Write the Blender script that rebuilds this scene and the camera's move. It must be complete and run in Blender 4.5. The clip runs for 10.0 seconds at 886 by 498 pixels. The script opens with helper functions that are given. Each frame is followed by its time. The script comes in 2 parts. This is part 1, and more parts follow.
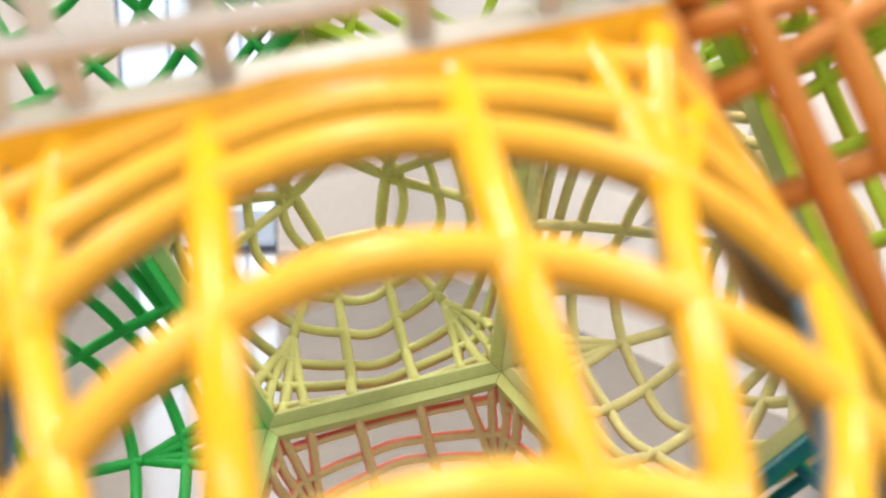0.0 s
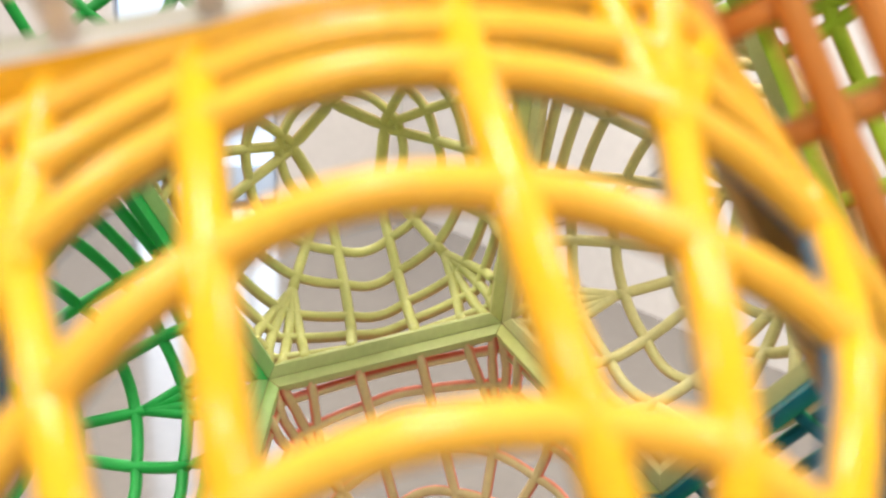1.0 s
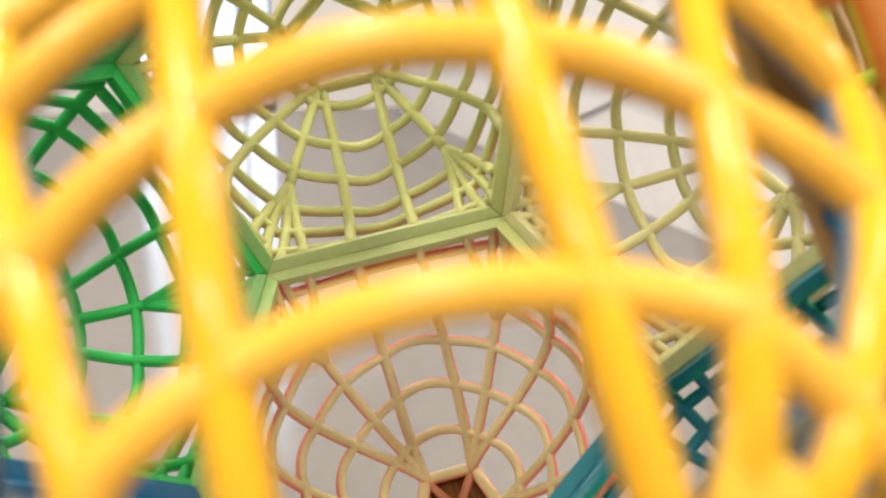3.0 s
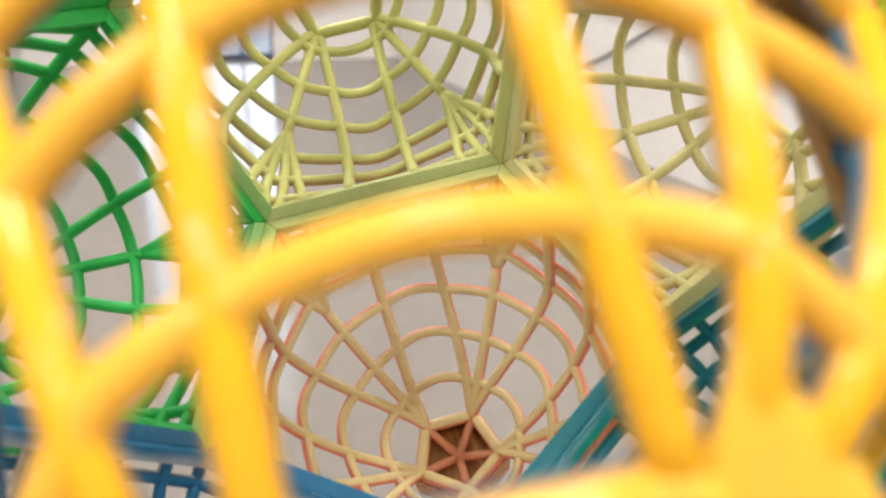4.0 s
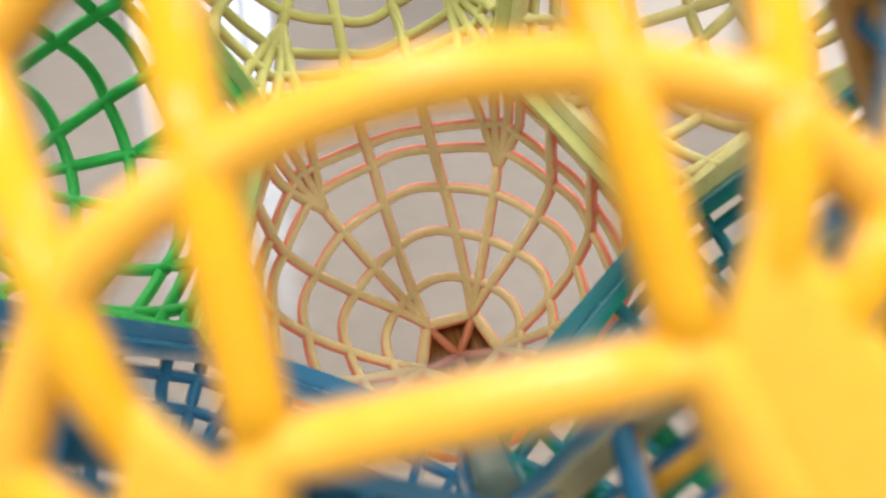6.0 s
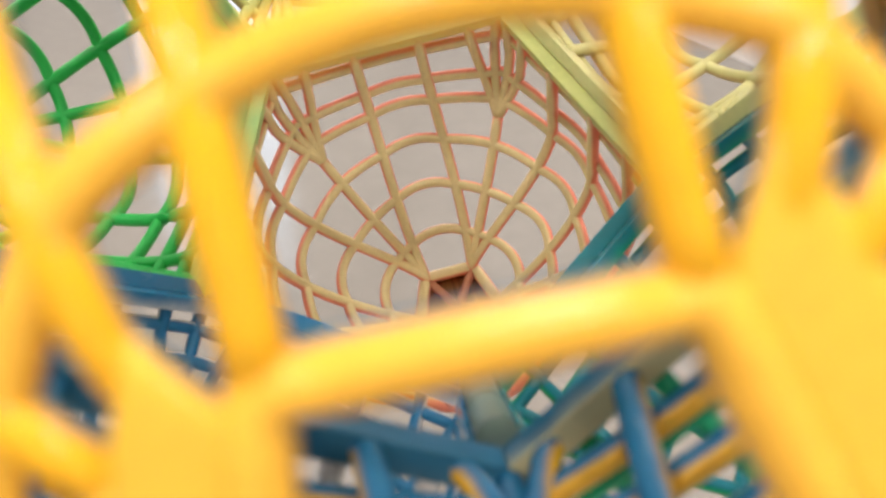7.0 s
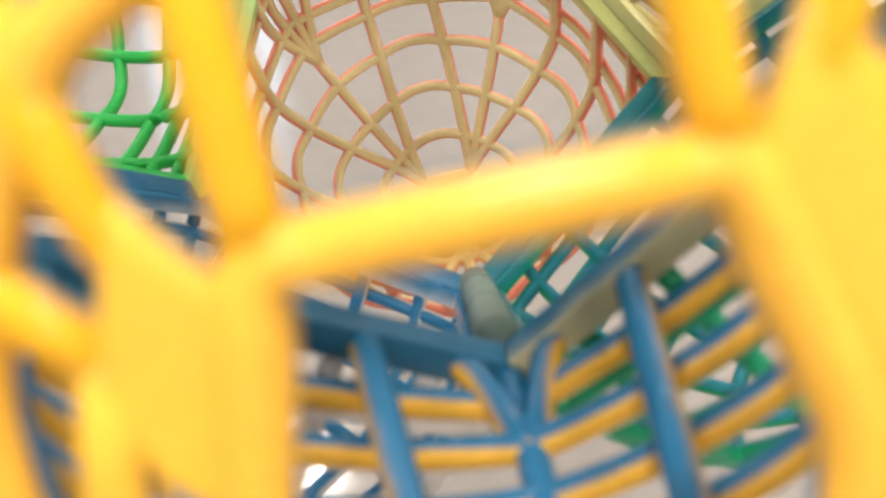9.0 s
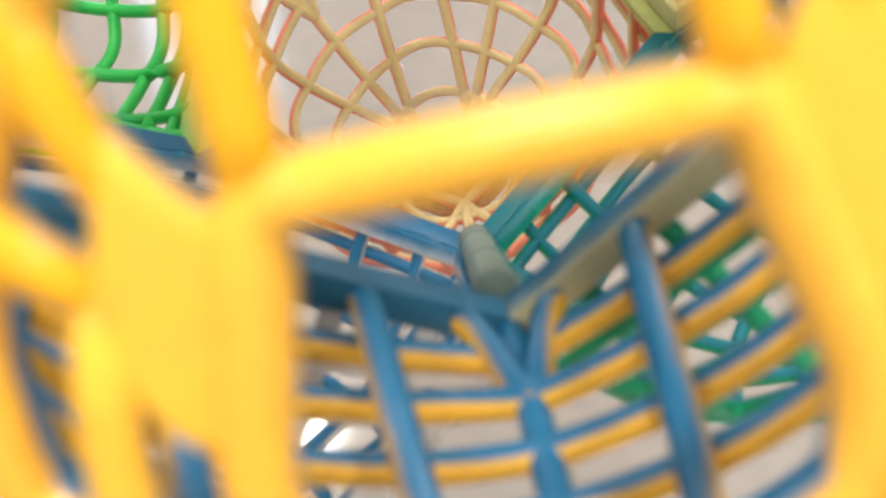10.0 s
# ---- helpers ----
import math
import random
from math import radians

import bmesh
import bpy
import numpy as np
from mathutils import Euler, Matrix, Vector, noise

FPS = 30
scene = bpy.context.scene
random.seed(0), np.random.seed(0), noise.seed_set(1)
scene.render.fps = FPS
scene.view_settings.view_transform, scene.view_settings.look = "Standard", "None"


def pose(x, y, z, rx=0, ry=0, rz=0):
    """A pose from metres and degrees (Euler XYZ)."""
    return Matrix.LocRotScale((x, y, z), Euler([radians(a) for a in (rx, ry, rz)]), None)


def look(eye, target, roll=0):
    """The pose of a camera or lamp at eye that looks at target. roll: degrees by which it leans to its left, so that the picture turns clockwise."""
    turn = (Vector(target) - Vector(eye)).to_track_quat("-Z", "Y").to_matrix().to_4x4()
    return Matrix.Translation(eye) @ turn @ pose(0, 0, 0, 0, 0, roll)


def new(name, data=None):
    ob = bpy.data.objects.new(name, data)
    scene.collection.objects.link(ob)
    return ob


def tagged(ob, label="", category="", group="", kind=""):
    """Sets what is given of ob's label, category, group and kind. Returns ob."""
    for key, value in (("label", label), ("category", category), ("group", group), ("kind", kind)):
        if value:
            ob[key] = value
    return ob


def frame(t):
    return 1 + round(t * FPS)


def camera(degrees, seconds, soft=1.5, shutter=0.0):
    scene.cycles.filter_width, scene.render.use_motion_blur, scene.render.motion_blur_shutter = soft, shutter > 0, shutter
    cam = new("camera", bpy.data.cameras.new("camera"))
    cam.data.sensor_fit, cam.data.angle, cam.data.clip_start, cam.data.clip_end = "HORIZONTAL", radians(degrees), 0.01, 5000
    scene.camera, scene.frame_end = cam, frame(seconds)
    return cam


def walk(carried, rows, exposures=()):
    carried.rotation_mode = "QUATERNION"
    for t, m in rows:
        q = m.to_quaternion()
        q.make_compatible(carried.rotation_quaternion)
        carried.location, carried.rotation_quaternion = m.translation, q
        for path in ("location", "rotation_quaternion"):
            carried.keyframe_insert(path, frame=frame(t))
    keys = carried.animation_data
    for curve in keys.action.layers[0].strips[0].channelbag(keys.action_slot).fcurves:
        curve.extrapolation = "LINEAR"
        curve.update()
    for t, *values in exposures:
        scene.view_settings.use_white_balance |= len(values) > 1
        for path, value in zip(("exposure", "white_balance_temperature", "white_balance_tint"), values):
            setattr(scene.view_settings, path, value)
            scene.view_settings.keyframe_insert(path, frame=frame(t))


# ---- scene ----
# A walk-round model: one dodecahedral lattice of moulded panels, seen through its yellow panel, in a white hall.
cam = camera(53.33, 10.0, soft=2.3)
PATH = [
    (0, (-0.0351, -0.4763, 1.3355), (0.2701, 1.4608, 0.9422), 0.77),
    (0.5, (-0.0344, -0.4740, 1.3326), (0.2692, 1.4535, 0.8938), 0.73),
    (1, (-0.0337, -0.4718, 1.3298), (0.2673, 1.4436, 0.8395), 0.72),
    (1.5, (-0.0330, -0.4697, 1.3269), (0.2662, 1.4324, 0.7861), 0.69),
    (2, (-0.0325, -0.4677, 1.3240), (0.2646, 1.4193, 0.7319), 0.64),
    (2.5, (-0.0320, -0.4659, 1.3212), (0.2631, 1.4051, 0.6788), 0.55),
    (3, (-0.0315, -0.4640, 1.3183), (0.2606, 1.3872, 0.6201), 0.47),
    (4.5, (-0.0306, -0.4592, 1.3096), (0.2529, 1.3320, 0.4662), 0.28),
    (5, (-0.0304, -0.4578, 1.3067), (0.2499, 1.3112, 0.4167), 0.21),
    (5.5, (-0.0303, -0.4564, 1.3038), (0.2467, 1.2884, 0.3663), 0.19),
    (7, (-0.0303, -0.4530, 1.2950), (0.2380, 1.2159, 0.2259), 0.39),
    (7.5, (-0.0305, -0.4520, 1.2921), (0.2363, 1.1928, 0.1860), 0.48),
    (8, (-0.0306, -0.4511, 1.2891), (0.2335, 1.1701, 0.1481), 0.57),
    (8.5, (-0.0309, -0.4504, 1.2862), (0.2315, 1.1403, 0.1026), 0.71),
    (9, (-0.0312, -0.4497, 1.2832), (0.2289, 1.1083, 0.0564), 0.87),
    (9.5, (-0.0316, -0.4491, 1.2803), (0.2280, 1.0819, 0.0199), 1.05),
    (10, (-0.0321, -0.4486, 1.2773), (0.2275, 1.0571, -0.0132), 1.23),
]
walk(cam, [(t, look(eye, target, roll)) for t, eye, target, roll in PATH], exposures=[(0, -0.02), (3, -0.02), (7, 0.0), (8.5, 0.12), (10, 0.20)])
# a close lens, wide open: sharp on the far side of the lattice
cam.data.dof.use_dof = True
cam.data.dof.focus_distance = 0.78
cam.data.dof.aperture_fstop = 5.4

EDGE = 0.2                      # edge of the dodecahedron
HUB = Vector((0, 0, 1.2))       # its middle
LEAN = radians(12.0)            # it leans over to one side

# ---- light ----
world = bpy.data.worlds.new("world")
scene.world = world
world.use_nodes = True
wn = world.node_tree
sky = wn.nodes.new("ShaderNodeTexSky")
sky.sky_type = "NISHITA"
sky.sun_disc = False
sky.sun_elevation = radians(40)
sky.sun_rotation = radians(120)
wn.nodes["Background"].inputs["Strength"].default_value = 0.12
wn.links.new(sky.outputs["Color"], wn.nodes["Background"].inputs["Color"])


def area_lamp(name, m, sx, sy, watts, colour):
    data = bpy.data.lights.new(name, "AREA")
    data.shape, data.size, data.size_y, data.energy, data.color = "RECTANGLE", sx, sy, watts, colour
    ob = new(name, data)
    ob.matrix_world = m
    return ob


# ---- materials ----
def nodes_of(name):
    mat = bpy.data.materials.new(name)
    mat.use_nodes = True
    return mat, mat.node_tree.nodes, mat.node_tree.links, mat.node_tree.nodes["Principled BSDF"]


def two_tone(name, outer, inner, shift=0.0, rough=0.36, bowl=False):
    """Plastic sprayed in one colour from outside the cell and another from inside, with a soft, patchy meeting line."""
    mat, n, l, bsdf = nodes_of(name)
    coord = n.new("ShaderNodeTexCoord")
    away = n.new("ShaderNodeVectorMath")
    away.operation = "ADD"
    away.inputs[1].default_value = (0, 0, -0.2 * EDGE if bowl else 1.1135 * EDGE)
    l.new(coord.outputs["Object"], away.inputs[0])
    unit = n.new("ShaderNodeVectorMath")
    unit.operation = "NORMALIZE"
    l.new(away.outputs[0], unit.inputs[0])
    sep = n.new("ShaderNodeVectorMath")
    sep.operation = "DOT_PRODUCT"
    l.new(coord.outputs["Normal"], sep.inputs[0])
    l.new(unit.outputs[0], sep.inputs[1])
    big = n.new("ShaderNodeTexNoise")
    big.inputs["Scale"].default_value = 35.0
    big.inputs["Detail"].default_value = 4.0
    l.new(coord.outputs["Object"], big.inputs["Vector"])
    add = n.new("ShaderNodeMath")
    add.operation = "MULTIPLY_ADD"
    l.new(big.outputs["Fac"], add.inputs[0])
    add.inputs[1].default_value = 0.45
    l.new(sep.outputs["Value"], add.inputs[2])
    ramp = n.new("ShaderNodeMapRange")
    ramp.interpolation_type = "SMOOTHSTEP"
    ramp.inputs["From Min"].default_value = -0.35 + shift
    ramp.inputs["From Max"].default_value = 0.25 + shift
    l.new(add.outputs[0], ramp.inputs["Value"])
    mix = n.new("ShaderNodeMix")
    mix.data_type = "RGBA"
    l.new(ramp.outputs["Result"], mix.inputs["Factor"])
    mix.inputs["A"].default_value = (*inner, 1)
    mix.inputs["B"].default_value = (*outer, 1)
    fine = n.new("ShaderNodeTexNoise")
    fine.inputs["Scale"].default_value = 180.0
    fine.inputs["Detail"].default_value = 5.0
    l.new(coord.outputs["Object"], fine.inputs["Vector"])
    tint = n.new("ShaderNodeMapRange")
    tint.inputs["To Min"].default_value = 0.88
    tint.inputs["To Max"].default_value = 1.1
    l.new(fine.outputs["Fac"], tint.inputs["Value"])
    mul = n.new("ShaderNodeVectorMath")
    mul.operation = "SCALE"
    l.new(mix.outputs["Result"], mul.inputs[0])
    l.new(tint.outputs["Result"], mul.inputs["Scale"])
    l.new(mul.outputs["Vector"], bsdf.inputs["Base Color"])
    rr = n.new("ShaderNodeMapRange")
    rr.inputs["To Min"].default_value = rough - 0.08
    rr.inputs["To Max"].default_value = rough + 0.14
    l.new(big.outputs["Fac"], rr.inputs["Value"])
    l.new(rr.outputs["Result"], bsdf.inputs["Roughness"])
    bump = n.new("ShaderNodeBump")
    bump.inputs["Strength"].default_value = 0.12
    bump.inputs["Distance"].default_value = 0.001
    l.new(fine.outputs["Fac"], bump.inputs["Height"])
    l.new(bump.outputs["Normal"], bsdf.inputs["Normal"])
    bsdf.inputs["Specular IOR Level"].default_value = 0.32
    return mat


def plaster(name, colour, scale, rough=0.8, vary=0.06, bump_by=0.1):
    mat, n, l, bsdf = nodes_of(name)
    coord = n.new("ShaderNodeTexCoord")
    a = n.new("ShaderNodeTexNoise")
    a.inputs["Scale"].default_value = scale
    a.inputs["Detail"].default_value = 6.0
    b = n.new("ShaderNodeTexNoise")
    b.inputs["Scale"].default_value = scale * 25
    b.inputs["Detail"].default_value = 4.0
    for t in (a, b):
        l.new(coord.outputs["Object"], t.inputs["Vector"])
    m = n.new("ShaderNodeMath")
    m.operation = "ADD"
    l.new(a.outputs["Fac"], m.inputs[0])
    l.new(b.outputs["Fac"], m.inputs[1])
    r = n.new("ShaderNodeMapRange")
    r.inputs["From Min"].default_value = 0.6
    r.inputs["From Max"].default_value = 1.4
    r.inputs["To Min"].default_value = 1 - vary
    r.inputs["To Max"].default_value = 1 + vary
    l.new(m.outputs[0], r.inputs["Value"])
    mul = n.new("ShaderNodeVectorMath")
    mul.operation = "SCALE"
    mul.inputs[0].default_value = colour
    l.new(r.outputs["Result"], mul.inputs["Scale"])
    l.new(mul.outputs["Vector"], bsdf.inputs["Base Color"])
    bsdf.inputs["Roughness"].default_value = rough
    bump = n.new("ShaderNodeBump")
    bump.inputs["Strength"].default_value = bump_by
    bump.inputs["Distance"].default_value = 0.002
    l.new(b.outputs["Fac"], bump.inputs["Height"])
    l.new(bump.outputs["Normal"], bsdf.inputs["Normal"])
    return mat


WALL = plaster("wall_paint", (0.85, 0.82, 0.80), 0.8)
CEIL = plaster("ceiling_paint", (0.82, 0.81, 0.79), 0.8)
FLOOR = plaster("floor_coating", (0.232, 0.212, 0.194), 0.7, rough=0.13, vary=0.08, bump_by=0.02)
FLOOR.node_tree.nodes["Principled BSDF"].inputs["Specular IOR Level"].default_value = 0.8
FRAME_METAL = plaster("window_metal", (0.05, 0.07, 0.12), 10, rough=0.4)


# ---- mesh helpers ----
def part(name, bm, material, parent, label="", smooth=True):
    me = bpy.data.meshes.new(name)
    bm.to_mesh(me)
    bm.free()
    for p in me.polygons:
        p.use_smooth = smooth
    me.materials.append(material)
    ob = new(name, me)
    if parent is not None:
        ob.parent = parent
    if label:
        tagged(ob, label)
    return ob


def tube(points, radius, closed=False, sides=8, squash=1.0):
    """A round rod along points; closed ones are hoops. Ends are capped and drawn in a little."""
    bm = bmesh.new()
    pts = [Vector(p) for p in points]
    count = len(pts)
    rings = []
    up = Vector((0, 0, 1))
    for i, p in enumerate(pts):
        a = pts[(i - 1) % count] if closed or i else pts[i]
        b = pts[(i + 1) % count] if closed or i < count - 1 else pts[i]
        ahead = (b - a).normalized()
        side = ahead.cross(up)
        if side.length < 0.05:
            side = ahead.cross(Vector((0.3, 1, 0)))
        side.normalize()
        over = side.cross(ahead)
        rings.append([bm.verts.new(p + radius * (math.cos(q) * side + squash * math.sin(q) * over)) for q in (2 * math.pi * k / sides for k in range(sides))])
    for i in range(count if closed else count - 1):
        r0, r1 = rings[i], rings[(i + 1) % count]
        for k in range(sides):
            bm.faces.new((r0[k], r0[(k + 1) % sides], r1[(k + 1) % sides], r1[k]))
    if not closed:
        bm.faces.new(rings[0][::-1])
        bm.faces.new(rings[-1])
    bmesh.ops.recalc_face_normals(bm, faces=bm.faces)
    return bm


def prism(section_a, section_b, bevel=0.0):
    """A bar between two like polygons."""
    bm = bmesh.new()
    va = [bm.verts.new(p) for p in section_a]
    vb = [bm.verts.new(p) for p in section_b]
    k = len(va)
    for i in range(k):
        bm.faces.new((va[i], va[(i + 1) % k], vb[(i + 1) % k], vb[i]))
    bm.faces.new(va[::-1])
    bm.faces.new(vb)
    bmesh.ops.recalc_face_normals(bm, faces=bm.faces)
    if bevel:
        bmesh.ops.bevel(bm, geom=list(bm.edges), offset=bevel, segments=2, profile=0.6, affect="EDGES")
    return bm


def box(x0, y0, z0, x1, y1, z1, bevel=0.0):
    return prism([(x0, y0, z0), (x1, y0, z0), (x1, y1, z0), (x0, y1, z0)], [(x0, y0, z1), (x1, y0, z1), (x1, y1, z1), (x0, y1, z1)], bevel)


# ---- the hall ----
def slab(name, size, m, material, label, category):
    ob = part(name, box(-size[0] / 2, -size[1] / 2, -size[2] / 2, size[0] / 2, size[1] / 2, size[2] / 2), material, None, smooth=False)
    ob.matrix_world = m
    return tagged(ob, label, category, kind="structure")


slab("floor", (16, 18, 0.2), pose(0, 1, -0.1), FLOOR, "warm grey sealed floor of the hall", "floor")
slab("ceiling", (16, 18, 0.2), pose(0, 1, 3.7), CEIL, "white painted ceiling of the hall", "ceiling")
# north wall, with a tall glazed opening
for x0, x1, z0, z1 in ((-6.8, -1.33, 0, 3.6), (-0.25, 5.8, 0, 3.6), (-1.33, -0.25, 3.2, 3.6)):
    slab("wall_north", (x1 - x0, 0.2, z1 - z0), pose((x0 + x1) / 2, 6.2, (z0 + z1) / 2), WALL, "white painted wall behind the lattice", "wall")
window = tagged(new("window_1"), "tall daylit window with thin dark blue metal bars", "window", kind="structure")
window.location = (-0.79, 6.2, 0)
for x0, z0, x1, z1 in ((-0.54, 0, -0.52, 3.2), (0.52, 0, 0.54, 3.2), (-0.52, 0, 0.52, 0.04), (-0.52, 3.16, 0.52, 3.2), (-0.20, 0.04, -0.18, 3.16), (0.30, 0.04, 0.32, 3.16)):
    part("window_bar", box(x0, -0.03, z0, x1, 0.03, z1, 0.004), FRAME_METAL, window, smooth=False)
# a free-standing white screen wall that runs back beside the lattice
slab("wall_screen", (7.2, 0.12, 3.6), pose(1.92, 2.55, 1.8, 0, 0, -70.5), WALL, "white painted screen wall beside the lattice", "wall")
slab("wall_south", (16, 0.2, 3.6), pose(0, -5.1, 1.8), WALL, "white painted wall of the hall", "wall")
slab("wall_east", (0.2, 17.8, 3.6), pose(5.9, 1, 1.8), WALL, "white painted wall of the hall", "wall")
slab("wall_west", (0.2, 17.8, 3.6), pose(-6.9, 1, 1.8), WALL, "white painted wall of the hall", "wall")

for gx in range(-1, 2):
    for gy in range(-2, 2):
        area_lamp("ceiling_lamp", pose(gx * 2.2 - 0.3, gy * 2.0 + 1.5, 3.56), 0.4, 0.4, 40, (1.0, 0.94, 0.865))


area_lamp("window_light", look((-0.79, 6.35, 1.65), (-0.79, 0, 1.2)), 1.05, 3.1, 24, (0.84, 0.91, 1.0))
DAY = bpy.data.materials.new("daylight_haze")
DAY.use_nodes = True
DAY.node_tree.nodes["Principled BSDF"].inputs["Base Color"].default_value = (0.8, 0.85, 0.9, 1)
DAY.node_tree.nodes["Principled BSDF"].inputs["Emission Color"].default_value = (0.66, 0.80, 1.0, 1)
DAY.node_tree.nodes["Principled BSDF"].inputs["Emission Strength"].default_value = 1.1
slab("backdrop", (6, 0.1, 4), pose(-0.79, 8.2, 1.8), DAY, "pale daylight outside the window", "backdrop")

# ---- the lattice ----
def cell_points():
    r = EDGE / (2 * math.sin(math.pi / 5))
    near = EDGE * 1.113516
    wide = r * (1 + math.sqrt(5)) / 2
    deep = math.sqrt((math.sqrt(3) * (1 + math.sqrt(5)) / 4 * EDGE) ** 2 - wide ** 2)
    out = {}
    turn = Matrix.Rotation(-LEAN, 3, "Y")
    for k in range(5):
        a, b = radians(54 + 72 * k), radians(234 + 72 * k)
        for key, rad, y, ang in (("Y", r, -near, a), ("X", r, near, b), ("M", wide, -deep, a), ("N", wide, deep, b)):
            out[key + str(k)] = HUB + turn @ Vector((rad * math.cos(ang), y, rad * math.sin(ang)))
    return out


POINTS = cell_points()
APO = 0.688191
RINGS = (0.067, 0.137, 0.224, 0.383, 0.581, 0.781)


class Dome:
    """The bowl that a panel's rods lie on, in units of the edge: height along the panel's normal, drawn in to a small ring."""

    def __init__(self, ring=0.30, rise=0.86, taper=1.65, belly=0.9, slide=(0.0, 0.0), round_by=1.0, half=0.14, swell=0.0, rows=RINGS, join=0.35, tilt=0.0, arch=0.05, joins={}, corner_rods=(0.335, 0.455), slant=(0.0, 0.0), drop=0.0, landing={}, pinch=0.0):
        self.ring, self.rise, self.taper, self.belly, self.slide, self.rows, self.join = ring, rise, taper, belly, slide, rows, join
        self.round_by, self.half, self.swell, self.tilt, self.arch = round_by, half, swell, tilt, arch
        self.joins, self.corner_rods, self.slant, self.drop, self.landing, self.pinch = joins, corner_rods, slant, drop, landing, pinch

    def point(self, u, phi, sector):
        th = u * math.pi / 2
        apo = APO * (self.ring + (1 - self.ring) * max(math.cos(th), 0.0) ** self.taper)
        f = (phi + math.pi / 5) % (2 * math.pi / 5) - math.pi / 5
        w = self.round_by * min(1.0, max(0.0, math.sin(math.pi * min(u, 1.0))) ** 0.7)
        rho = apo * ((1 - w) / math.cos(f) + w * 1.05)
        ang = math.pi / 2 - 2 * math.pi / 5 * sector - phi
        s = math.sin(th)
        high = self.rise * s ** self.belly * (1 - self.tilt * (1 - u ** 3) * rho * math.sin(ang) - u ** 3 * rho * (self.slant[0] * math.cos(ang) + self.slant[1] * math.sin(ang)))
        slim = 1 - self.pinch * u ** 4 * max(0.0, -math.sin(ang))
        return Vector((rho * math.cos(ang) * slim + self.slide[0] * s, rho * math.sin(ang) + self.slide[1] * s + self.drop * u ** 4, high)) * EDGE

    def lateral(self, u):
        """How far the middle pair of rods stands from the middle of its side."""
        return self.half + (self.ring / 2 - self.half) * u + self.swell * math.sin(math.pi * u)

    def hoop_point(self, u, phi, sector):
        """On a hoop, which bows out between the middle pair of rods."""
        edge = self.phi_at(u, self.lateral(u))
        p = self.point(u, phi, sector)
        if abs(phi) < edge:
            by = 1 + self.arch * math.sin(math.pi * u) * math.cos(phi / edge * math.pi / 2)
            p = Vector((p.x * by, p.y * by, p.z))
        return p

    def phi_at(self, u, x):
        th = u * math.pi / 2
        apo = APO * (self.ring + (1 - self.ring) * max(math.cos(th), 0.0) ** self.taper)
        return max(-math.pi / 5, min(math.pi / 5, math.atan2(x, apo)))


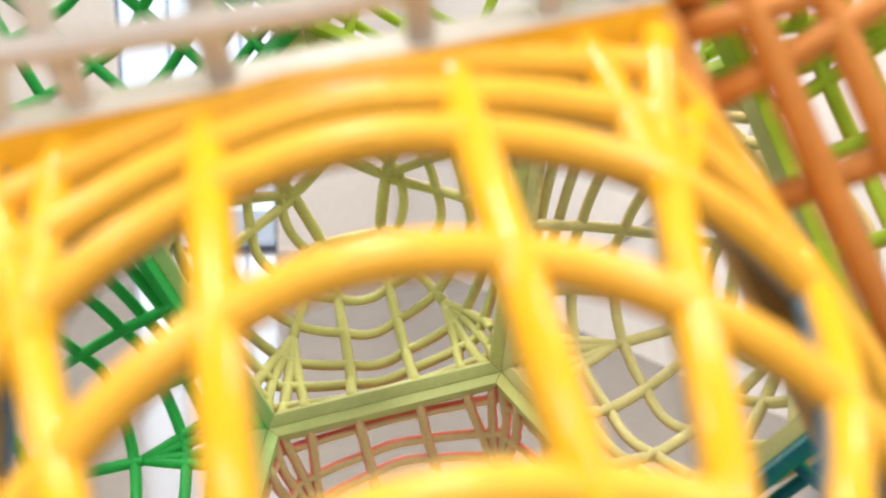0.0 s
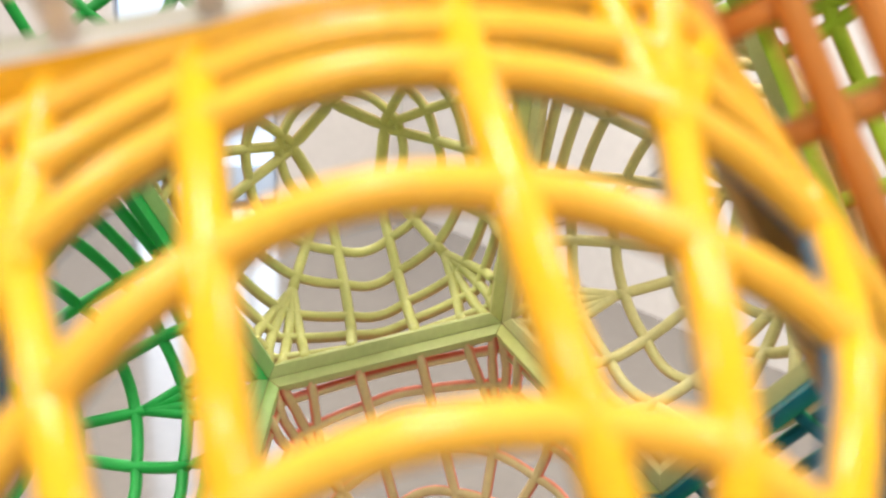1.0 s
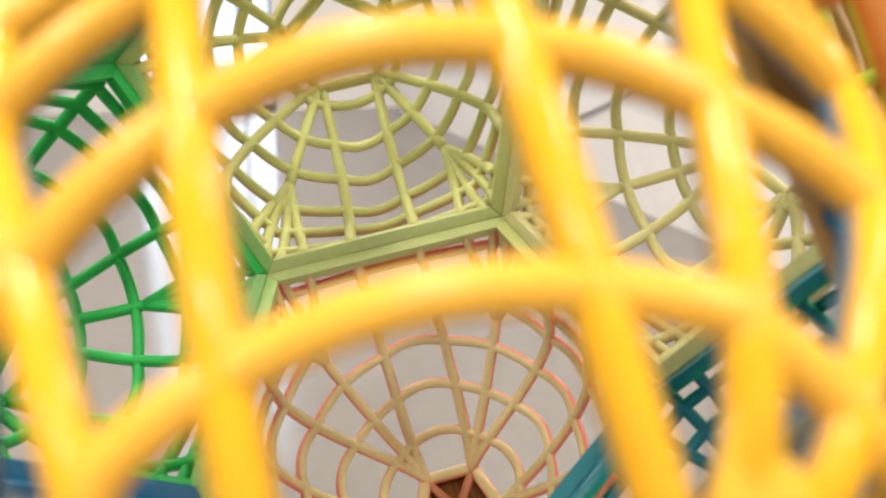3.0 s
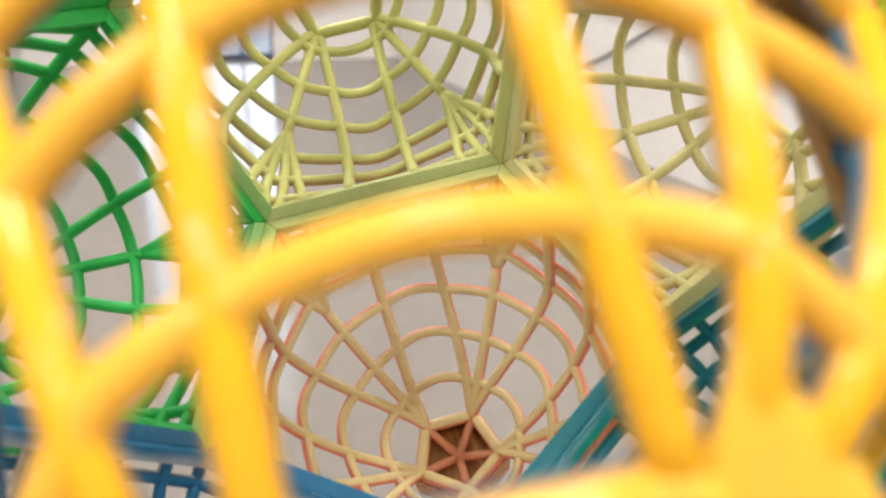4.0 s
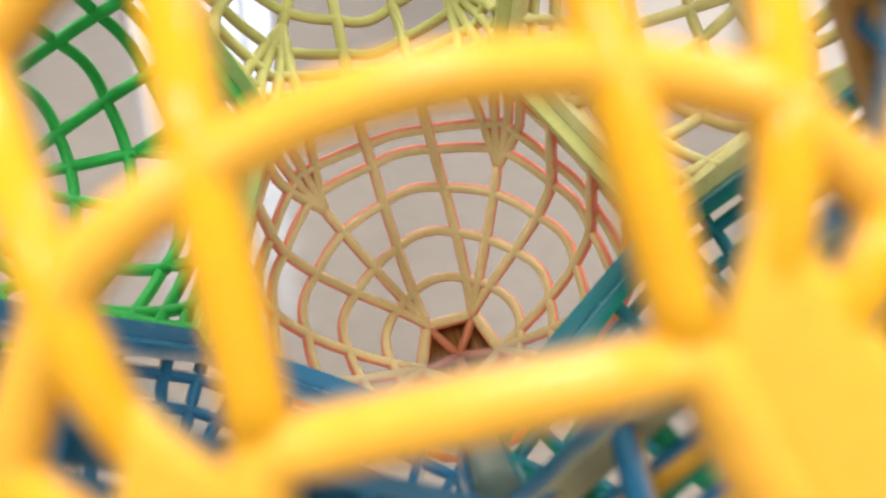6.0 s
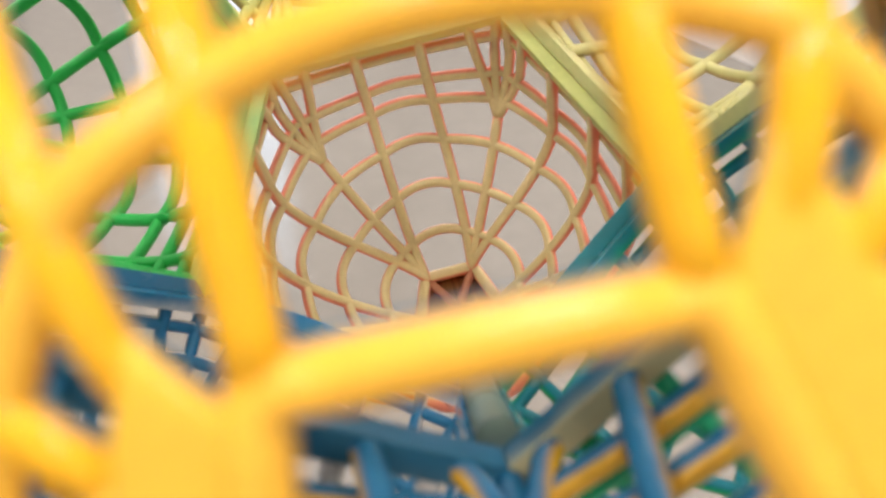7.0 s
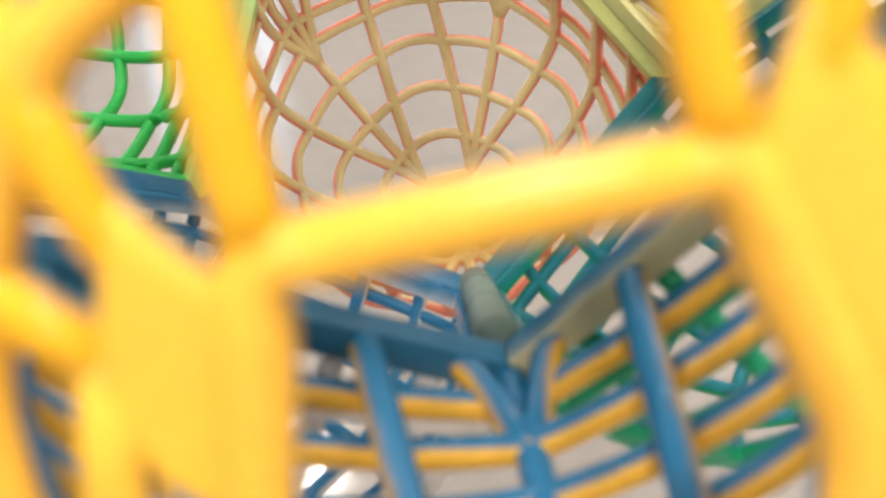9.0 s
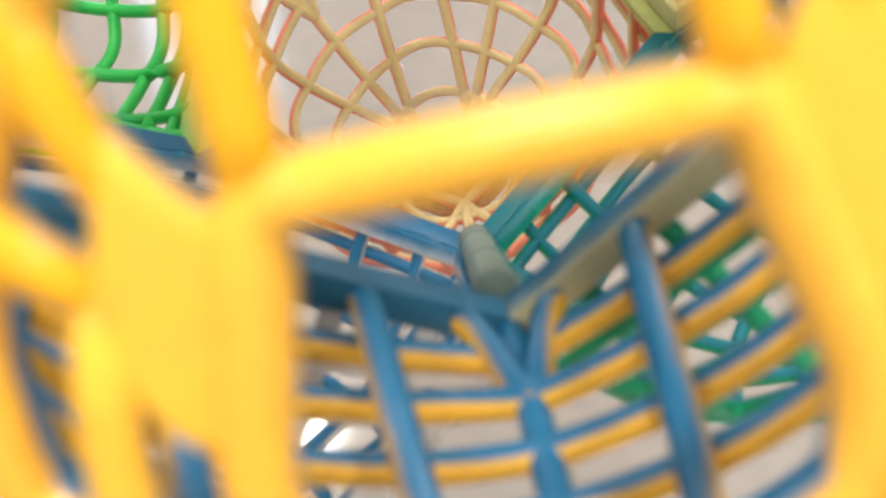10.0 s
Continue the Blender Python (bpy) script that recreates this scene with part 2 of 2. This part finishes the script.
def lattice_panel(name, corners, dome, material, rod, label, bars={}, hoops=None, frame_paint=None):
    """One five-sided panel. corners: names of its points, the first two the ends of its leading edge."""
    pts = [POINTS[c] for c in corners]
    mid = sum(pts, Vector()) / 5
    out = (mid - HUB).normalized()
    lead = ((pts[0] + pts[1]) / 2 - mid).normalized()
    m = Matrix((lead.cross(out), lead, out)).transposed().to_4x4()
    m.translation = mid
    thing = new(name)
    thing.matrix_world = m
    tagged(thing, label, "lattice panel", group="panels of the lattice")
    # frame: five mitred bars, each with two screw caps
    cap = bpy.data.meshes.new("screw_cap")
    disc = bmesh.new()
    rings = [[disc.verts.new((r * math.cos(a * math.pi / 6), r * math.sin(a * math.pi / 6), z)) for a in range(12)] for r, z in ((0.0036, 0.0), (0.0036, 0.0005), (0.0030, 0.0010), (0.0014, 0.0010), (0.0010, 0.0005))]
    for a, b in zip(rings, rings[1:]):
        for k in range(12):
            disc.faces.new((a[k], a[(k + 1) % 12], b[(k + 1) % 12], b[k]))
    disc.faces.new(rings[-1])
    disc.to_mesh(cap)
    disc.free()
    cap.materials.append(frame_paint)
    wide, gap = (0.0095 if corners[0][0] == "X" else 0.0135), 0.0002
    slope = 1 / math.tan(radians(58.28))
    front = all(c[0] == "Y" for c in corners)

    def reach(s):
        """How far a side's frame bar stands in and out of the panel's plane."""
        return (-0.0073, 0.0025) if front or (s == 0 and corners[0][0] == "Y") else (0.0, 0.0095)

    for s in range(5):
        turn = Matrix.Rotation(-2 * math.pi / 5 * s, 3, "Z")
        low, high = reach(s)
        broad = 0.009 if front and s == 0 else wide
        sec = [(gap - high * slope, high), (broad, high), (broad + 0.001, low), (gap - low * slope, low)]
        ends = []
        for sg in (-1, 1):
            ends.append([turn @ Vector((sg * (APO * EDGE - d) * math.tan(math.pi / 5) - sg * gap, APO * EDGE - d, z)) for d, z in sec])
        bar = part("frame_bar", prism(ends[0], ends[1], 0.0005), bars.get(s, frame_paint), thing)
        for sg in (-1, 1):
            screw = new("screw_cap", cap)
            screw.parent = bar
            screw.material_slots[0].link = "OBJECT"
            screw.material_slots[0].material = bars.get(s, frame_paint)
            screw.location = turn @ Vector((sg * 0.36 * EDGE, APO * EDGE - 0.0060, high))
    def seated(line, s, rad):
        """Keeps a rod's foot on its frame bar, sunk into the bar's face."""
        face = Vector((math.sin(2 * math.pi / 5 * s), math.cos(2 * math.pi / 5 * s), 0))
        limit = APO * EDGE - rad - 0.0012
        line = [p - face * max(0.0, p.dot(face) - limit) for p in line]
        line[0].z = sum(reach(s)) / 2
        return line

    def sunk(line):
        """Lets a rod's end dip into the web that it runs out on."""
        for k, by in ((-1, 1.3), (-2, 0.7), (-3, 0.25)):
            line[k] = line[k] - Vector((0, 0, by * rod))
        return line

    for s in range(5):
        for sg in (-1, 1):
            # the pair of rods down the middle of each side
            line = []
            last, aim = dome.landing.get((s, sg), (1.0, None))
            for i in range(25):
                u = last * i / 24
                phi = dome.phi_at(u, sg * dome.lateral(u))
                if aim is not None:
                    phi += (aim * math.pi / 5 - phi) * (i / 24) ** 2.5
                line.append(dome.point(u, phi, s))
            if aim is not None:
                line = sunk(line)
            part("rod", tube(seated(line, s, rod), rod), material, thing)
            # the rods that run together towards the corner
            phj = sg * math.pi / 5
            join = dome.joins.get(s if sg > 0 else (s - 1) % 5, dome.join)
            apo_j = APO * (dome.ring + (1 - dome.ring) * math.cos(join * math.pi / 2) ** dome.taper)
            xj = sg * apo_j * math.tan(math.pi / 5)
            for x0 in dome.corner_rods if join else ():
                line = []
                for i in range(9):
                    q = i / 8
                    u = join * q
                    line.append(dome.point(u, dome.phi_at(u, sg * x0 + (xj - sg * x0) * q), s))
                part("rod", tube(seated(line, s, rod), rod * 0.95), material, thing)
        join = dome.joins.get(s, dome.join)
        begin = join if len(dome.corner_rods) > 1 else 0.0
        last, aim = dome.landing.get((s, 0), (1.0, 1.0))
        line = [dome.point(begin + (last - begin) * i / 20, (1 + (aim - 1) * (i / 20) ** 6) * math.pi / 5, s) for i in range(21)]
        if (s, 0) in dome.landing:
            line = sunk(line)
        if not begin:
            line = seated(seated(line, s, rod), (s + 1) % 5, rod)
        part("rod", tube(line, rod), material, thing)
        if not join:
            continue
        # gusset where the corner rods meet
        u0, u1 = join * 0.84, join * 1.05
        tri = [dome.point(u1, math.pi / 5, s), dome.point(u0, math.pi / 5 - 0.035, s), dome.point(u0, math.pi / 5 - 1e-6, s), dome.point(u0, -math.pi / 5 + 0.035, s + 1)]
        nrm = (tri[1] - tri[0]).cross(tri[3] - tri[0]).normalized() * rod * 0.7
        part("gusset", prism([p + nrm for p in tri], [p - nrm for p in tri], 0.0006), material, thing)
    for u in dome.rows:
        line = [dome.hoop_point(u, -math.pi / 5 + 2 * math.pi / 5 * i / 22, s) for s in range(5) for i in range(22)]
        part("hoop", tube(line, rod * 0.95, closed=True), hoops or material, thing)
    line = []
    for s in range(5):
        line += [dome.point(1.0, -math.pi / 5 + 2 * math.pi / 5 * i / 6, s) for i in range(6)]
    part("end_ring", tube(line, rod * 1.2, closed=True), hoops or material, thing)
    return thing


YELLOW = (0.93, 0.485, 0.02)
APRICOT = (0.93, 0.50, 0.055)
PALEGREEN = (0.58, 0.62, 0.26)
TAN = (0.50, 0.30, 0.14)
ORANGE = (0.66, 0.26, 0.06)
BLUE = (0.02, 0.155, 0.32)
TEAL = (0.01, 0.19, 0.25)
LIME = (0.45, 0.62, 0.05)
GREEN = (0.03, 0.46, 0.09)
SEA = (0.01, 0.36, 0.17)
DKGREEN = (0.015, 0.27, 0.06)
PALE = (0.63, 0.63, 0.23)
CREAM = (0.80, 0.66, 0.35)
STRAW = (0.70, 0.64, 0.30)
PINK = (0.82, 0.26, 0.17)
WHITE = (0.80, 0.76, 0.73)

near_dome = Dome(0.38, 0.667, 0.751, 1.312, (-0.023, -0.187), 1.095, 0.17, -0.016, (0.1, 0.2, 0.302, 0.512, 0.775), 0.35, 0.418, 0.012, {2: 0.212}, (0.36,), (-0.095, 0.498), -0.053, {(0, 0): (0.98, 1.3), (4, 0): (0.94, 0.55), (1, -1): (0.94, -0.45), (4, 1): (0.91, 0.225)}, 0.6)
far_dome = Dome(0.226, 0.983, 2.405, 0.615, (-0.033, -0.036), 1.095, 0.132, 0.013, (0.029, 0.108, 0.176, 0.307, 0.457, 0.632), 0.225, 0.149)
olive_dome = Dome(0.288, 0.9, 1.567, 0.937, (0.017, -0.041), 0.946, 0.138, -0.014, (0.067, 0.152, 0.255, 0.413, 0.574, 0.789), 0.353, 0.014)
back_dome = Dome(0.304, 0.836, 1.65, 0.918, (0.0, 0.013), 1.08, 0.143, -0.01, RINGS, 0.353)
square_dome = Dome(0.304, 0.836, 1.65, 0.918, (0.0, 0.013), 1.08, 0.143, -0.01, RINGS, 0.353, corner_rods=(0.33,))
straw_dome = Dome(0.304, 0.836, 1.65, 0.918, (0.0, 0.013), 1.08, 0.143, -0.01, RINGS, 0.353, joins={4: 0.0})
green_dome = Dome(0.304, 0.836, 1.65, 0.918, (0.0, 0.013), 1.08, 0.143, -0.01, RINGS, 0.353, joins={0: 0.0})

PANELS = (
    ("lattice_panel", ("Y1", "Y0", "Y4", "Y3", "Y2"), near_dome, (YELLOW, BLUE, 0.25), 0.0061, "glossy yellow five-sided lattice panel, blue on its inner side"),
    ("lattice_panel", ("Y0", "Y1", "M1", "N3", "M0"), back_dome, (WHITE, LIME, -0.35), 0.0046, "white five-sided lattice panel, lime green on its inner side"),
    ("lattice_panel", ("Y1", "Y2", "M2", "N4", "M1"), back_dome, (ORANGE, TEAL, 0.0), 0.0046, "orange five-sided lattice panel, teal on its inner side"),
    ("lattice_panel", ("Y2", "Y3", "M3", "N0", "M2"), square_dome, (WHITE, BLUE, 0.0), 0.0046, "white five-sided lattice panel, dark blue on its inner side"),
    ("lattice_panel", ("Y3", "Y4", "M4", "N1", "M3"), square_dome, (SEA, TEAL, 0.0), 0.0046, "sea green five-sided lattice panel, teal on its inner side"),
    ("lattice_panel", ("Y4", "Y0", "M0", "N2", "M4"), back_dome, (ORANGE, LIME, 0.0), 0.0050, "terracotta orange five-sided lattice panel, lime green on its inner side"),
    ("lattice_panel", ("X1", "X0", "N0", "M3", "N1"), far_dome, (PINK, CREAM, -0.22), 0.0048, "cream five-sided lattice panel with salmon pink outer side"),
    ("lattice_panel", ("X1", "X2", "N2", "M4", "N1"), straw_dome, ((0.62, 0.50, 0.24), STRAW, 0.05), 0.0050, "cream yellow five-sided lattice panel"),
    ("lattice_panel", ("X2", "X3", "N3", "M0", "N2"), back_dome, (LIME, LIME, 0.0), 0.0044, "lime green five-sided lattice panel"),
    ("lattice_panel", ("X3", "X4", "N4", "M1", "N3"), back_dome, (DKGREEN, GREEN, 0.0), 0.0044, "dark green five-sided lattice panel"),
    ("lattice_panel", ("X4", "X0", "N0", "M2", "N4"), green_dome, (GREEN, GREEN, 0.0), 0.0050, "bright green five-sided lattice panel"),
    ("lattice_panel", ("X0", "X1", "X2", "X3", "X4"), olive_dome, ((0.52, 0.40, 0.17), PALE, 0.05), 0.0051, "pale olive green five-sided lattice panel"),
)
def wood(name):
    mat, n, l, bsdf = nodes_of(name)
    coord = n.new("ShaderNodeTexCoord")
    mapping = n.new("ShaderNodeMapping")
    mapping.inputs["Scale"].default_value = (60, 6, 60)
    l.new(coord.outputs["Object"], mapping.inputs["Vector"])
    grain = n.new("ShaderNodeTexNoise")
    grain.inputs["Scale"].default_value = 3.0
    grain.inputs["Detail"].default_value = 8.0
    l.new(mapping.outputs["Vector"], grain.inputs["Vector"])
    ramp = n.new("ShaderNodeValToRGB")
    ramp.color_ramp.elements[0].position, ramp.color_ramp.elements[0].color = 0.3, (0.32, 0.12, 0.032, 1)
    ramp.color_ramp.elements[1].position, ramp.color_ramp.elements[1].color = 0.75, (0.70, 0.34, 0.11, 1)
    l.new(grain.outputs["Fac"], ramp.inputs["Fac"])
    l.new(ramp.outputs["Color"], bsdf.inputs["Base Color"])
    bsdf.inputs["Roughness"].default_value = 0.55
    bump = n.new("ShaderNodeBump")
    bump.inputs["Strength"].default_value = 0.2
    bump.inputs["Distance"].default_value = 0.001
    l.new(grain.outputs["Fac"], bump.inputs["Height"])
    l.new(bump.outputs["Normal"], bsdf.inputs["Normal"])
    return mat


WOOD = wood("brown_board")


def ring_foot(thing, dome, paint, rod):
    """Spokes across the end ring, and the wooden board that closes it."""
    corners = [dome.point(1.0, math.pi / 5, s) for s in range(5)]
    mid = sum(corners, Vector()) / 5
    hub = mid + Vector((0, 0, 0.012))
    spoke_paint = two_tone("spoke_paint", PINK, (0.66, 0.29, 0.17))
    for c in corners:
        part("spoke", tube([c, c.lerp(hub, 0.5), hub], rod * 0.85), spoke_paint, thing)
    low = [mid + (c - mid) * 1.18 + Vector((0, 0, 0.022)) for c in corners]
    part("board", prism(low, [p + Vector((0, 0, 0.012)) for p in low], 0.0012), WOOD, thing, "dark brown wooden board", smooth=False)
    rim = [mid + (c - mid) * 1.20 + Vector((0, 0, 0.004)) for c in corners]
    for a in range(5):
        p, q = rim[a], rim[(a + 1) % 5]
        inner = [mid + (v - mid) * 0.95 for v in (p, q)]
        up = Vector((0, 0, 0.019))
        part("board_edge", prism([p, inner[0], inner[0] + up, p + up], [q, inner[1], inner[1] + up, q + up], 0.0006), WOOD, thing, smooth=False)


def web_plate(thing, dome, sector, paint, thick, depth=0.2, first=-0.97, last=0.97, taper=0.0):
    """The solid web that fills one side, or a stretch of it, between the end ring and its last hoop; taper narrows it towards its first end."""
    bm = bmesh.new()
    layers = []
    for dz in (-thick, thick):
        grid = []
        for i in range(7):
            row = []
            for k in range(13):
                reach = depth * (1 - taper * (1 - k / 12) ** 4)
                p = dome.point(0.995 - reach * (1 - i / 6), (first + (last - first) * k / 12) * math.pi / 5, sector)
                row.append(bm.verts.new(p + Vector((0, 0, dz * (0.8 if i in (0, 6) or k in (0, 12) else 1.0)))))
            grid.append(row)
        layers.append(grid)
        for i in range(6):
            for k in range(12):
                bm.faces.new((grid[i][k], grid[i + 1][k], grid[i + 1][k + 1], grid[i][k + 1]))
    a, b = layers
    rim = [(0, k) for k in range(13)] + [(i, 12) for i in range(1, 7)] + [(6, k) for k in range(11, -1, -1)] + [(i, 0) for i in range(5, 0, -1)]
    for n in range(len(rim)):
        p, q = rim[n], rim[(n + 1) % len(rim)]
        bm.faces.new((a[p[0]][p[1]], a[q[0]][q[1]], b[q[0]][q[1]], b[p[0]][p[1]]))
    bmesh.ops.recalc_face_normals(bm, faces=bm.faces)
    part("web_plate", bm, paint, thing)


for name, corners, dome, (outer, inner, shift), rod, label in PANELS:
    bowl = dome is not near_dome
    frame_paint = two_tone("frame_paint", outer, inner, shift, 0.36 if corners[0][0] == "X" else 0.22)
    end_paint = two_tone("end_paint", (0.92, 0.53, 0.055), inner, shift, 0.22, bowl)
    paint = two_tone("paint", outer, inner, shift, 0.15 if dome is near_dome else 0.36, bowl)
    hoop_paint = two_tone("hoop_paint", APRICOT, inner, shift, 0.22, bowl) if dome is near_dome else None
    low_bars = {}
    if dome is near_dome:
        low_bars = {1: two_tone("bar_paint", (0.85, 0.40, 0.10), BLUE, -0.45), 2: two_tone("bar_paint", (0.72, 0.62, 0.34), BLUE, 0.05), 3: two_tone("bar_paint", (0.04, 0.17, 0.28), BLUE)}
    if dome is far_dome:
        low_bars = {0: two_tone("bar_paint", PINK, PALEGREEN, 0.2), 1: two_tone("bar_paint", PINK, (0.42, 0.58, 0.20), 0.2), 2: two_tone("bar_paint", PINK, BLUE, 0.2), 3: two_tone("bar_paint", PINK, TEAL, 0.2), 4: two_tone("bar_paint", PINK, PALE, 0.2)}
    if corners[0] == "Y0" and outer == WHITE:
        low_bars = {0: two_tone("bar_paint", WHITE, LIME, 0.5)}
    if dome is green_dome:
        low_bars = {4: two_tone("bar_paint", GREEN, (0.30, 0.56, 0.20), 0.3), 3: two_tone("bar_paint", BLUE, BLUE, rough=0.22)}
    if corners[4] == "X4":
        low_bars = {0: two_tone("bar_paint", TAN, PALEGREEN, 0.2), 4: two_tone("bar_paint", TAN, (0.36, 0.58, 0.20), 0.2)}
    made = lattice_panel(name, corners, dome, paint, rod, label, low_bars, hoop_paint, frame_paint)
    if dome is near_dome:
        web_plate(made, dome, 1, end_paint, 0.0028, 0.13)
        web_plate(made, dome, 4, end_paint, 0.0034, 0.11, -0.2, 0.85, 0.9)
        low_hoop = [dome.point(0.9, (0.35 - 1.35 * i / 16) * math.pi / 5, 4) for i in range(17)]
        for k, by in enumerate((1.5, 1.1, 0.6, 0.2)):
            low_hoop[k] = low_hoop[k] - Vector((0, 0, by * rod))
        part("hoop", tube(low_hoop, rod), end_paint, made)
        # the lower sides have one row more
        extra = [dome.hoop_point(0.40, (-1 + 2 * i / 22) * math.pi / 5, s) for s in (2, 3) for i in range(22)]
        part("hoop", tube(extra + [dome.point(0.40, math.pi / 5, 3)], rod * 0.95), hoop_paint, made)
    if dome is far_dome:
        ring_foot(made, dome, paint, rod)



# the rounded post on the edge below the yellow panel
GREYTEAL = two_tone("post_paint", (0.16, 0.22, 0.20), (0.25, 0.28, 0.25), 0.1)
edge_post = tagged(new("edge_post"), "rounded grey teal post along a lower edge of the lattice", "post")
foot, head = POINTS["M3"], POINTS["Y3"]
shift_in = (HUB - (foot + head) / 2).normalized() * 0.0125
span = [foot.lerp(head, k / 10) + shift_in for k in range(11)]
part("shaft", tube(span[1:10], 0.0095, sides=14), GREYTEAL, edge_post)
for k in (2, 5, 8):
    part("band", tube([span[k].lerp(span[k + 1], 0.2), span[k].lerp(span[k + 1], 0.35)], 0.0101, sides=14), GREYTEAL, edge_post)

# ---- loose things in the hall ----
BLACK = plaster("black_rubber", (0.02, 0.02, 0.022), 20, rough=0.5)
DARKWOOD = wood("stained_wood")
DARKWOOD.node_tree.nodes["Color Ramp"].color_ramp.elements[0].color = (0.02, 0.010, 0.006, 1)
DARKWOOD.node_tree.nodes["Color Ramp"].color_ramp.elements[1].color = (0.09, 0.045, 0.025, 1)


def hung_cable(a, b, sag, label):
    """A cable that droops between two hooks on the wall."""
    thing = tagged(new("cable"), label, "cable")
    a, b = Vector(a), Vector(b)
    line = [a.lerp(b, k / 24) + Vector((0, 0, -sag * 4 * (k / 24) * (1 - k / 24))) for k in range(25)]
    part("cord", tube(line, 0.006), BLACK, thing)
    for p in (a, b):
        part("hook", tube([p, p + Vector((0.0, 0.0, 0.02)), p + Vector((0.03, 0.01, 0.03)), p + Vector((0.055, 0.02, 0.03))], 0.004), BLACK, thing)
    return thing


hung_cable((1.24, 4.25, 0.24), (1.735, 2.86, 1.10), 0.12, "thin black cable drooping along the white screen wall")
hung_cable((1.735, 2.86, 1.10), (1.86, 2.50, 0.55), 0.03, "thin black cable hanging down from a wall hook")

for top in ("M0", "M1", "N3"):
    p = POINTS[top]
    wire = tagged(new("suspension_wire"), "thin steel wire from the ceiling to the lattice", "wire", group="suspension wires")
    part("strand", tube([p + Vector((0, 0, -0.002)), Vector((p.x * 1.2, p.y * 1.2, 3.6))], 0.0012, sides=6), FRAME_METAL, wire)
    part("ferrule", tube([p + Vector((0, 0, -0.004)), p + Vector((0, 0, 0.022))], 0.0035), FRAME_METAL, wire)

stool = tagged(new("bar_stool"), "dark brown wooden stool standing by the white wall", "stool")
stool.location = (-2.17, 5.82, 0)
part("seat", tube([(0, 0, 0.90), (0, 0, 0.905), (0, 0, 0.935), (0, 0, 0.94)], 0.17, sides=24), DARKWOOD, stool, smooth=False)
for k in range(4):
    a = math.pi / 4 + k * math.pi / 2
    part("leg", tube([(0.20 * math.cos(a), 0.20 * math.sin(a), 0), (0.12 * math.cos(a), 0.12 * math.sin(a), 0.90)], 0.018), DARKWOOD, stool)
for k in range(4):
    a, b = math.pi / 4 + k * math.pi / 2, math.pi / 4 + (k + 1) * math.pi / 2
    part("rung", tube([(0.175 * math.cos(a), 0.175 * math.sin(a), 0.28), (0.175 * math.cos(b), 0.175 * math.sin(b), 0.28)], 0.011), DARKWOOD, stool)
